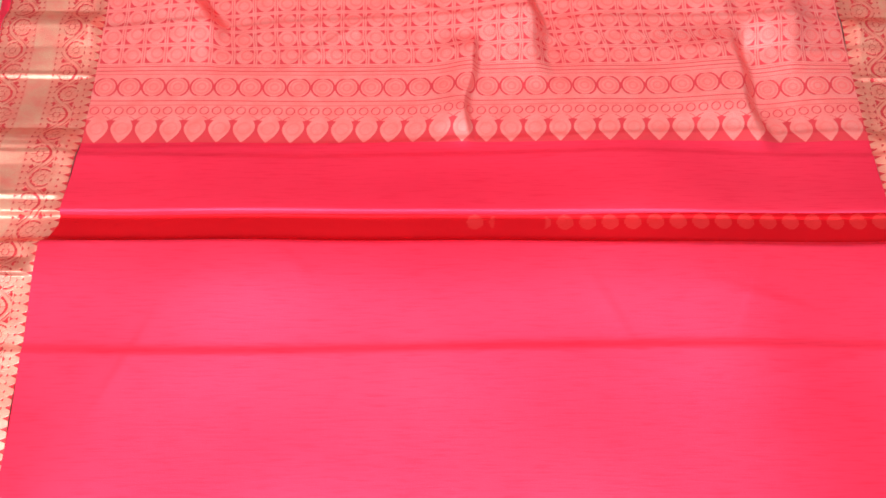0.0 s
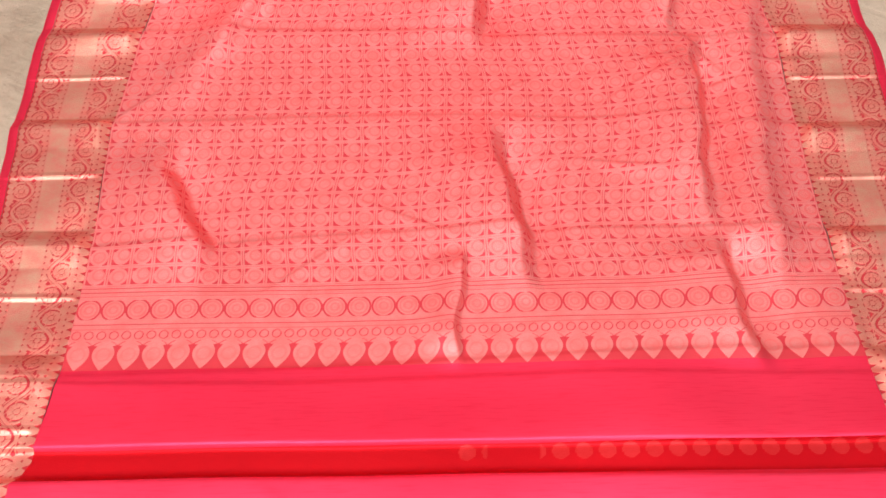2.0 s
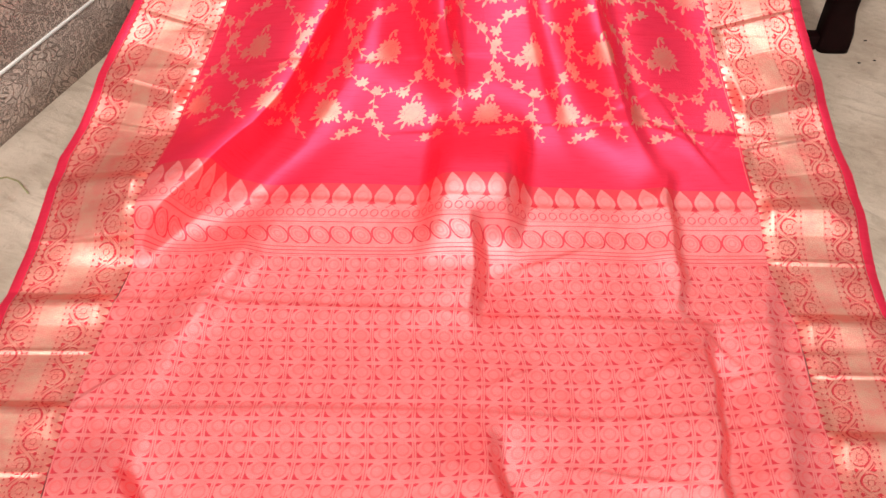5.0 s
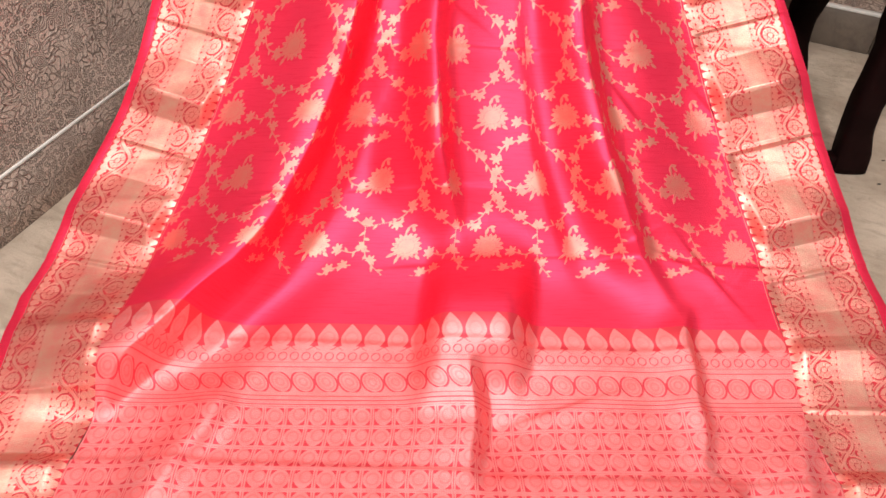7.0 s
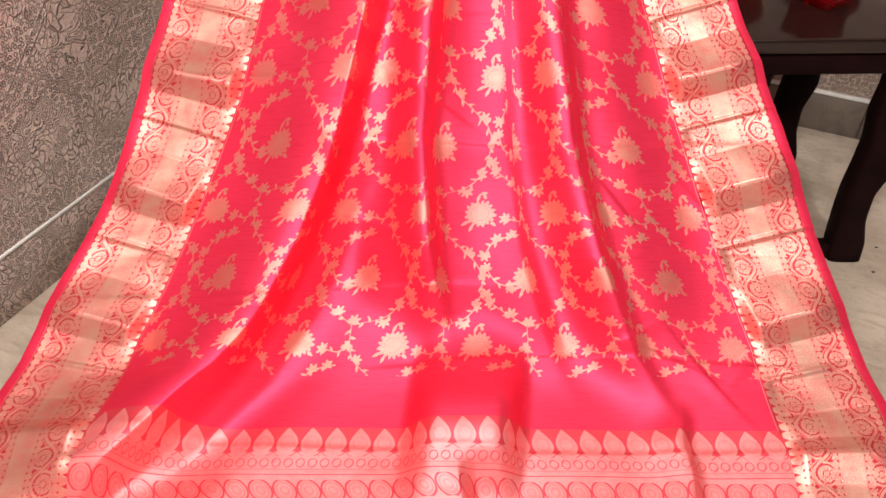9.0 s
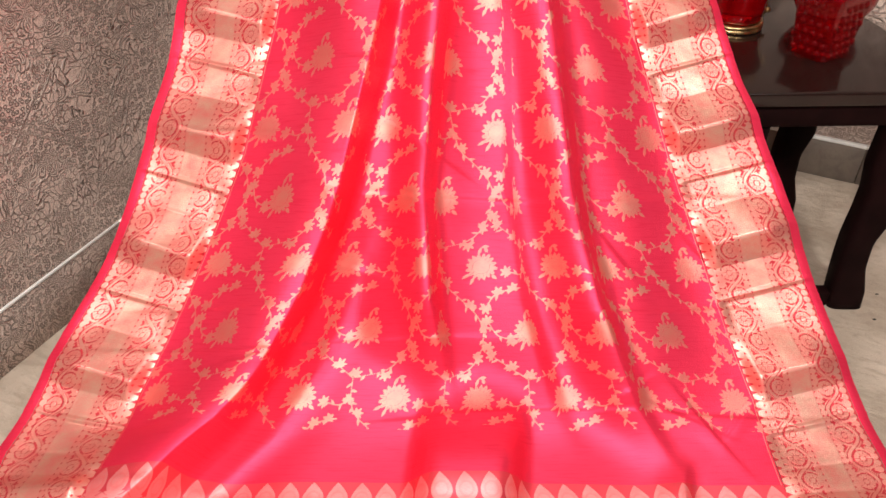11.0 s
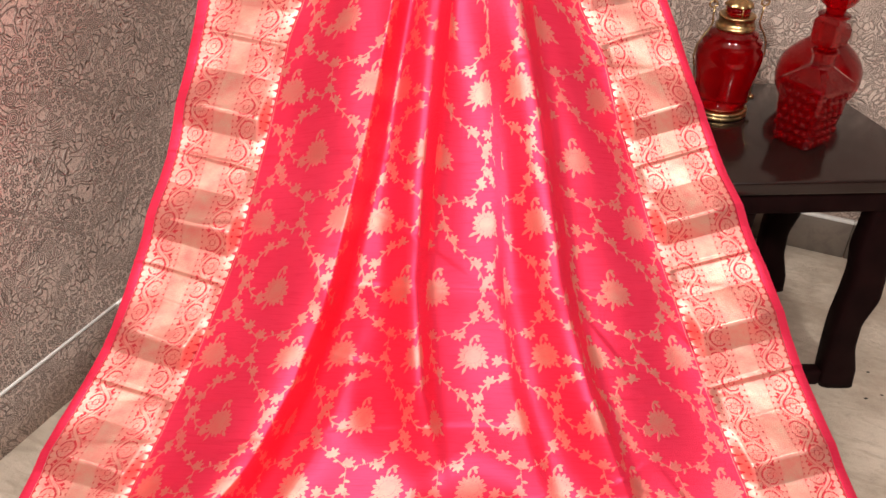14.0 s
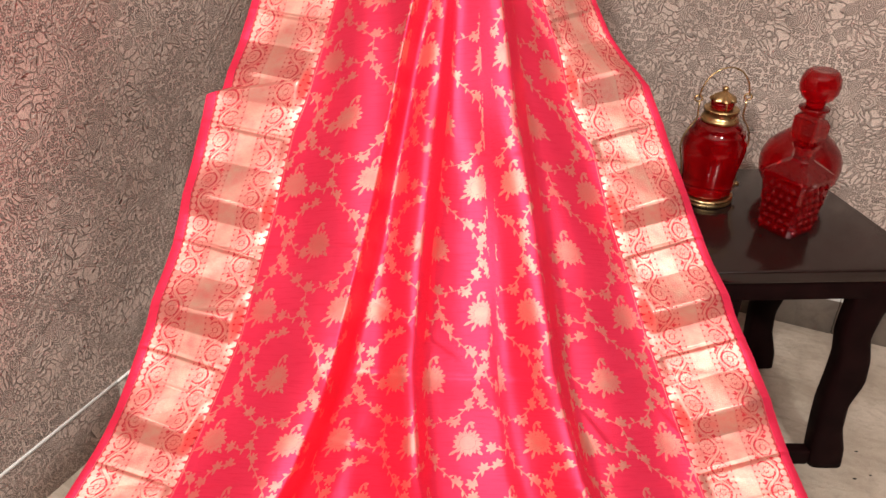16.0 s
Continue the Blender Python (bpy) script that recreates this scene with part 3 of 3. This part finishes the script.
def border_field(b, s):
    """Woven gold of a border; b is the distance from its inner edge."""
    spear_y = wrap(s, .0105)
    spear = np.minimum(.0052 * np.sqrt(np.clip((b + .002) / .009, 0, 1)) - abs(spear_y), .0085 - b)
    beads = .0040 - np.hypot(wrap(s, .0082), b - .0125)
    thin = .0006 - abs(b - .0172)

    def scroll(middle, turn):
        x = (b - middle) * turn
        period = .058
        sway = .0104 * np.sin(2 * np.pi * s / period)
        lean = np.sqrt(1 + (.0104 * 2 * np.pi / period * np.cos(2 * np.pi * s / period)) ** 2)
        away = abs(x - sway) / lean
        f = join(.0016 - away, np.minimum(.0006 - abs(away - .0034), .012 - abs(x)))
        dots = np.minimum(.0013 - np.hypot(wrap(s, .0047), wrap(x, .0047)), away - .0048)
        f = join(f, dots)
        for k in (0, 1):
            sy = wrap(s - period * (.25 + .5 * k) + period / 2, period)
            side = 1 if k == 0 else -1
            sx = x + side * .0036
            r, a = np.hypot(sx, sy), np.arctan2(sy, sx)
            rays = r * abs(np.sin(5 * a)) / 5 - .00030
            bloom = np.minimum(.0101 - .0010 * abs(np.sin(5 * a)) - r, np.where(r > .0040, rays, join(.0024 - r, abs(r - .0034) - .0005)))
            f = np.where(r < .0106, bloom, f)
            f = join(f, np.where(sx * side < .003, .0012 - abs(r - .0123), -1))
            for way in (2.2, -2.2):
                f = join(f, np.where(r > .0112, leaf(sx * side, sy, -.008, math.copysign(.009, way), way, .010, .0022), -1))
        return np.minimum(f, .0158 - abs(x))

    beads2 = .0036 - np.hypot(wrap(s, .0074), b - .0445)
    beads3 = .0036 - np.hypot(wrap(s, .0074), b - .0795)
    beads4 = .0039 - np.hypot(wrap(s, .0082), b - .1125)
    band = np.minimum(.0125 - abs(b - .062), 1)
    lines = join(.0005 - abs(b - .0488), .0005 - abs(b - .0752))
    return join(spear, beads, thin, scroll(.0295, 1), scroll(.0955, -1), beads2, beads3, beads4, band, lines) * 1000


saree = empty("saree", (0, 0, 0))
tagged(saree, "bright pink silk saree with gold brocade, draped down onto the floor", "saree")


def build_saree():
    near, far = .2885, .3205
    s = np.concatenate([np.arange(-.5, .02, .012), np.arange(.02, near - .001, .0024), [near]])
    p, u, ss, _ = centre_grid(s, .0035)
    sheet("plain_panel", p, u, ss, MAT_PLAIN, saree, label="plain bright pink silk panel lying folded")
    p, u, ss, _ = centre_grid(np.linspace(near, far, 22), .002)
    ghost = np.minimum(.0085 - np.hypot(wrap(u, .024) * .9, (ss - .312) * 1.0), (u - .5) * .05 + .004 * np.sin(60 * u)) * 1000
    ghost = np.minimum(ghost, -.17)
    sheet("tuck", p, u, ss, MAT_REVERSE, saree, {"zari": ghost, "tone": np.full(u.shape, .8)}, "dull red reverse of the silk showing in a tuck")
    p, u, ss, _ = centre_grid(np.linspace(far, .411, 42), .0035)
    sheet("end_panel", p, u, ss, MAT_PLAIN, saree, label="plain pink silk strip below the leaf row")
    s = np.linspace(.411, 1.082, 500)
    p, u, ss, _ = centre_grid(s, .0013)
    field, shade = pallu_field(u, ss)
    sheet("pallu_panel", p, u, ss, MAT_PALLU, saree, {"zari": field, "tone": shade}, "pallu with woven lattice of gold roundels")
    s = np.concatenate([np.linspace(1.082, 2.02, 690), np.arange(2.03, 2.26, .01)])
    p, u, ss, squeeze = centre_grid(s, .0013)
    field = trellis_field(u, ss) - 900 * step(.22 - squeeze, 0, .12)
    # gold dimmed in soft waves: sheen lost on turned-away silk, put into its colour
    dull = .72 + .28 * np.sin(11 * u + 2.2 * np.sin(7 * ss)) * np.sin(9 * ss + 3 * u)
    sheet("body_panel", p, u, ss, MAT_BODY, saree, {"zari": field, "tone": dull}, "pleated pink silk with gold floral trellis")
    for side, inner, outer, folds in ((-1, IN_L, OUT_L, FOLDS_L), (1, IN_R, OUT_R, FOLDS_R)):
        s = np.concatenate([np.arange(-.5, .0, .006), np.arange(0, 2.25, .00135)])[:, None]
        full = BORDER_W + .014
        b = np.arange(0, BORDER_W + .0001, .00135)[None, :]

        def spots(bb):
            x = inner(s) + (outer(s) - inner(s)) * (bb / full)
            edge = relief(inner(s) + 0 * x, s + 0 * x)
            amp = (.009 + .008 * step(s, .95, 1.2)) * (1 - .55 * step(bb, .085, .13))
            z = zigzag(s - .033 * (bb / full) * step(s, 1.0, 1.2) + 0 * x, folds) * amp * step(bb, -.001, .015)
            h = edge * (1 - step(bb, -.02, full) * step(s, .45, .6)) + z + .0008 * np.sin(70 * s + 40 * bb) + .0012 * np.sin(23 * s + side)
            return settle(x, s + 0 * x, h)

        field = border_field(b + 0 * s, s + 0 * b)
        ob = sheet("border", spots(b), b + 0 * s, s + 0 * b, MAT_BORDER, saree, {"zari": field, "tone": .78 + .22 * step(.0135 - abs(b + 0 * s - .062), 0, .001)},
                   "woven gold border with roundel scrolls and creases", flip=side < 0)
        bb = np.linspace(BORDER_W, full, 8)[None, :]
        q = spots(bb)
        drop = np.linspace(0, 1, 8)[None, :] ** 2 * .004
        q[..., 2] = np.maximum(q[..., 2] - drop, .002)
        sheet("selvedge", q, bb + 0 * s, s + 0 * bb, MAT_PLAIN, ob, label="plain pink selvedge strip", flip=side < 0)


build_saree()

# ---- side table ----
TOP = 0.40


def build_table():
    table = empty("side_table", (0.57, 1.62, 0))
    tagged(table, "small dark polished wooden side table with curved legs", "table")
    corners = [(.432, 1.446), (.762, 1.464), (.690, 1.80), (.405, 1.79)]

    def prism(points, z0, z1, bevel):
        bm = bmesh.new()
        lower = [bm.verts.new((x - .57, y - 1.62, z0)) for x, y in points]
        upper = [bm.verts.new((x - .57, y - 1.62, z1)) for x, y in points]
        bm.faces.new(lower[::-1]), bm.faces.new(upper)
        n = len(points)
        for i in range(n):
            bm.faces.new((lower[i], lower[(i + 1) % n], upper[(i + 1) % n], upper[i]))
        bmesh.ops.bevel(bm, geom=list(bm.edges), offset=bevel, segments=3, affect="EDGES", profile=.5)
        return bm

    part("tabletop", prism(corners, TOP - .022, TOP, .004), MAT_TOP, table, "glossy near-black tabletop")
    mid = np.mean(corners, axis=0)
    inset = [tuple(mid + (np.array(c) - mid) * .93) for c in corners]
    inner = [tuple(mid + (np.array(c) - mid) * .84) for c in corners]
    for i in range(4):
        j = (i + 1) % 4
        part("apron", prism([inset[i], inset[j], inner[j], inner[i]], TOP - .058, TOP - .0225, .002), MAT_WOOD, table)
    # height, shift and half width of the wavy legs
    wave = np.array([(0, .015, .029), (.033, .011, .0295), (.084, .001, .0235), (.132, -.002, .023), (.178, .006, .029), (.223, .004, .0265), (.267, -.006, .024), (.309, -.002, .0265), (.349, .004, .034), (.377, .004, .035)])
    for x, y, lean in ((.468, 1.492, -1), (.690, 1.492, 1), (.668, 1.755, 1), (.45, 1.755, -1)):
        bm = bmesh.new()
        rings = []
        for z in np.linspace(0, TOP - .023, 34):
            shift, half = np.interp(z, wave[:, 0], wave[:, 1]), np.interp(z, wave[:, 0], wave[:, 2])
            loop = []
            for k in range(20):
                g = 2 * math.pi * k / 20
                cx, cy = math.copysign(abs(math.cos(g)) ** .5, math.cos(g)), math.copysign(abs(math.sin(g)) ** .5, math.sin(g))
                loop.append(bm.verts.new((x - .57 + lean * shift + half * cx, y - 1.62 + .021 * cy, z)))
            rings.append(loop)
        for lo, hi in zip(rings, rings[1:]):
            for k in range(20):
                bm.faces.new((lo[k], lo[(k + 1) % 20], hi[(k + 1) % 20], hi[k]))
        bm.faces.new(rings[0][::-1]), bm.faces.new(rings[-1])
        part("leg", bm, MAT_WOOD, table, "wavy dark wooden leg")
    part("foot_rail", box(bmesh.new(), (.49 - .57, 1.478 - 1.62, 0), (.675 - .57, 1.500 - 1.62, .03), .004), MAT_WOOD, table, "low dark wooden rail between the feet")


build_table()

# ---- things on the table ----


def build_lantern():
    lantern = empty("lantern", (.483, 1.68, TOP), 8)
    lantern.scale = (1, 1, .89)
    tagged(lantern, "ruby red glass lantern with brass fittings and wire handle", "lantern")
    part("base_rim", turned([(.040, 0), (.0435, .001), (.0445, .004), (.0425, .006), (.0425, .008), (.0445, .010), (.0435, .013), (.040, .014)]), MAT_BRASS, lantern, "brass base rim")
    part("glass_globe", turned([(.036, .0145), (.040, .018), (.0405, .03), (.0415, .05), (.0445, .07), (.0485, .092), (.0495, .104), (.048, .116), (.043, .124), (.0445, .128),
                                (.0435, .133), (.036, .137), (.0375, .141), (.036, .145), (.030, .148), (.029, .150)], 56), MAT_GLASS, lantern, "bulbous ruby glass globe with ringed shoulder")
    collar = part("collar", turned([(.027, .1505), (.029, .152), (.029, .157), (.0265, .158), (.0255, .170), (.027, .171), (.027, .174), (.0235, .1745)]), MAT_BRASS, lantern, "brass collar")
    part("chimney", turned([(.0175, .1746), (.0175, .186), (.0165, .1865)], 28), MAT_GLASS, lantern, "short red inner chimney")
    for k in range(3):
        a = 2 * math.pi * k / 3 + .4
        part("cap_post", tube([(.018 * math.cos(a), .018 * math.sin(a), .1746), (.018 * math.cos(a), .018 * math.sin(a), .190)], .0012), MAT_BRASS, lantern)
    part("cap", turned([(.0195, .189), (.0195, .191), (.016, .195), (.010, .200), (.005, .203), (.0035, .205)], 42, None,
                       lambda a, r, z: r * (1 + (.12 * math.cos(7 * a) if r > .012 else 0))), MAT_BRASS, lantern, "scalloped brass cap")
    part("finial", turned([(.0022, .2035), (.0042, .206), (.0048, .209), (.0038, .212), (.001, .2138)], 20), MAT_BRASS, lantern, "small brass ball finial")
    for side in (-1, 1):
        wire = [(side * r, 0, z) for r, z in ((.046, .012), (.050, .022), (.049, .035), (.0475, .055), (.052, .08), (.0575, .105), (.055, .125), (.048, .14), (.041, .15), (.0375, .16), (.0385, .175), (.0385, .188))]
        part("side_wire", tube(wire, .0014), MAT_BRASS, lantern, "thin brass side wire")
        eye = [(side * .0405 + .0055 * math.cos(a), .003 * math.sin(a * .5), .192 + .0055 * math.sin(a)) for a in [2 * math.pi * k / 16 for k in range(17)]]
        part("wire_eye", tube(eye, .0015), MAT_BRASS, lantern)
    part("knob", turned([(.001, -.005), (.004, -.003), (.005, 0), (.004, .003), (.001, .005)], 16), MAT_BRASS, lantern).location = (.052, 0, .024)
    arch = [(.0405 * math.cos(a), 0, .194 + .052 * math.sin(a)) for a in [math.pi * k / 28 for k in range(29)]]
    part("handle", tube(arch, .0014), MAT_BRASS, lantern, "arched brass wire handle")


def build_decanter():
    decanter = empty("decanter", (.637, 1.70, TOP))
    tagged(decanter, "round ruby glass decanter with ball stopper", "decanter")

    def beads(a, r, z):
        return r * (1 + (.012 * math.cos(40 * a) * math.cos(z * 700) if r > .035 and z < .1 else 0))

    part("flask", turned([(.034, 0), (.038, .002), (.042, .008), (.052, .02), (.060, .035), (.0635, .052), (.062, .068), (.056, .083), (.045, .096), (.033, .106), (.024, .115),
                          (.020, .124), (.0192, .138), (.0195, .146), (.0235, .148), (.0238, .151), (.0195, .153)], 80, None, beads), MAT_GLASS, decanter, "round dimpled glass body with narrow neck")

    def facets(a, r, z):
        return r * (1 + (.02 * math.cos(18 * a) * math.cos((z - .17) * 900) if r > .02 else 0))

    part("stopper", turned([(.014, .1535), (.0145, .158), (.016, .162), (.024, .168), (.0295, .178), (.031, .189), (.029, .200), (.0245, .208), (.020, .2115), (.012, .2105)], 72, None, facets),
         MAT_GLASS, decanter, "diamond-cut ball stopper")


def build_bottle():
    bottle = empty("cut_glass_bottle", (.578, 1.577, TOP), 33)
    tagged(bottle, "square ruby cut-glass bottle with faceted stopper", "bottle")
    bm = bmesh.new()

    def square(half, z, round_=.16):
        c = half * (1 - round_)
        pts = [(half, -c), (half, c), (c, half), (-c, half), (-half, c), (-half, -c), (-c, -half), (c, -half)]
        return [bm.verts.new((x, y, z)) for x, y in pts]

    rings = [square(h, z, r) for h, z, r in ((.026, 0, .2), (.0295, .003, .2), (.0365, .086, .12), (.0375, .093, .1), (.036, .097, .1), (.016, .116, .5), (.0145, .119, .58), (.0145, .134, .58), (.018, .136, .58), (.018, .139, .58), (.013, .1395, .58))]
    for lo, hi in zip(rings, rings[1:]):
        for k in range(8):
            bm.faces.new((lo[k], lo[(k + 1) % 8], hi[(k + 1) % 8], hi[k]))
    bm.faces.new(rings[0][::-1]), bm.faces.new(rings[-1])
    body = part("glass_body", bm, MAT_GLASS, bottle, "square tapering cut-glass body", smooth=False)
    # diamond studs cut into the four sides
    stud = bmesh.new()
    bmesh.ops.create_icosphere(stud, subdivisions=2, radius=.0052, matrix=Matrix.Diagonal((1, 1, .62, 1)))
    first = None
    for side in range(4):
        for row in range(6):
            for col in range(4):
                z = .012 + row * .0135
                half = .0295 + .007 * (z / .086)
                x = (col - 1.5 + (.5 if row % 2 else 0) - .25) * .0128
                if first is None:
                    first = part("cut_stud", stud, MAT_GLASS, body)
                    ob = first
                else:
                    ob = new("cut_stud", first.data)
                    ob.parent = body
                ob.matrix_local = pose(0, 0, 0, 0, 0, 90 * side) @ pose(x, -half - .0004, z, 90, 0, 0)
    bm = bmesh.new()
    rings = []
    for h, z, c in ((.011, .1405, .5), (.0125, .145, .5), (.0175, .150, .15), (.0190, .160, .1), (.0190, .176, .1), (.0150, .183, .15)):
        ring = []
        for x, y in ((h, -h * (1 - c)), (h, h * (1 - c)), (h * (1 - c), h), (-h * (1 - c), h), (-h, h * (1 - c)), (-h, -h * (1 - c)), (-h * (1 - c), -h), (h * (1 - c), -h)):
            ring.append(bm.verts.new((x, y, z - (.006 * x / .019 if z > .17 else 0))))
        rings.append(ring)
    for lo, hi in zip(rings, rings[1:]):
        for k in range(8):
            bm.faces.new((lo[k], lo[(k + 1) % 8], hi[(k + 1) % 8], hi[k]))
    bm.faces.new(rings[0][::-1]), bm.faces.new(rings[-1])
    part("stopper", bm, MAT_GLASS, bottle, "faceted block stopper", smooth=False)


build_lantern()
build_decanter()
build_bottle()

# ---- litter on the floor ----


def build_litter():
    points = [(-.66, 1.115), (-.637, 1.128), (-.617, 1.133), (-.598, 1.125), (-.575, 1.101)]
    blade = tube([(x, y, .0012 + .0006 * k) for k, (x, y) in enumerate(points)], .0011, 6)
    tagged(part("grass_blade", blade, MAT_STRAW), "thin dry grass blade lying on the stone floor", "grass blade")
    for x, y, size in ((-.654, 1.234, .004), (.742, 1.447, .0025), (.772, 1.455, .002), (.773, 1.51, .0022)):
        bm = bmesh.new()
        bmesh.ops.create_icosphere(bm, subdivisions=1, radius=size, matrix=Matrix.Translation((x, y, size * .4)) @ Matrix.Diagonal((1.6, .8, .5, 1)))
        tagged(part("dark_chip", bm, MAT_CHIP), "tiny dark chip of dirt on the floor", "debris", "chips on the floor")


build_litter()
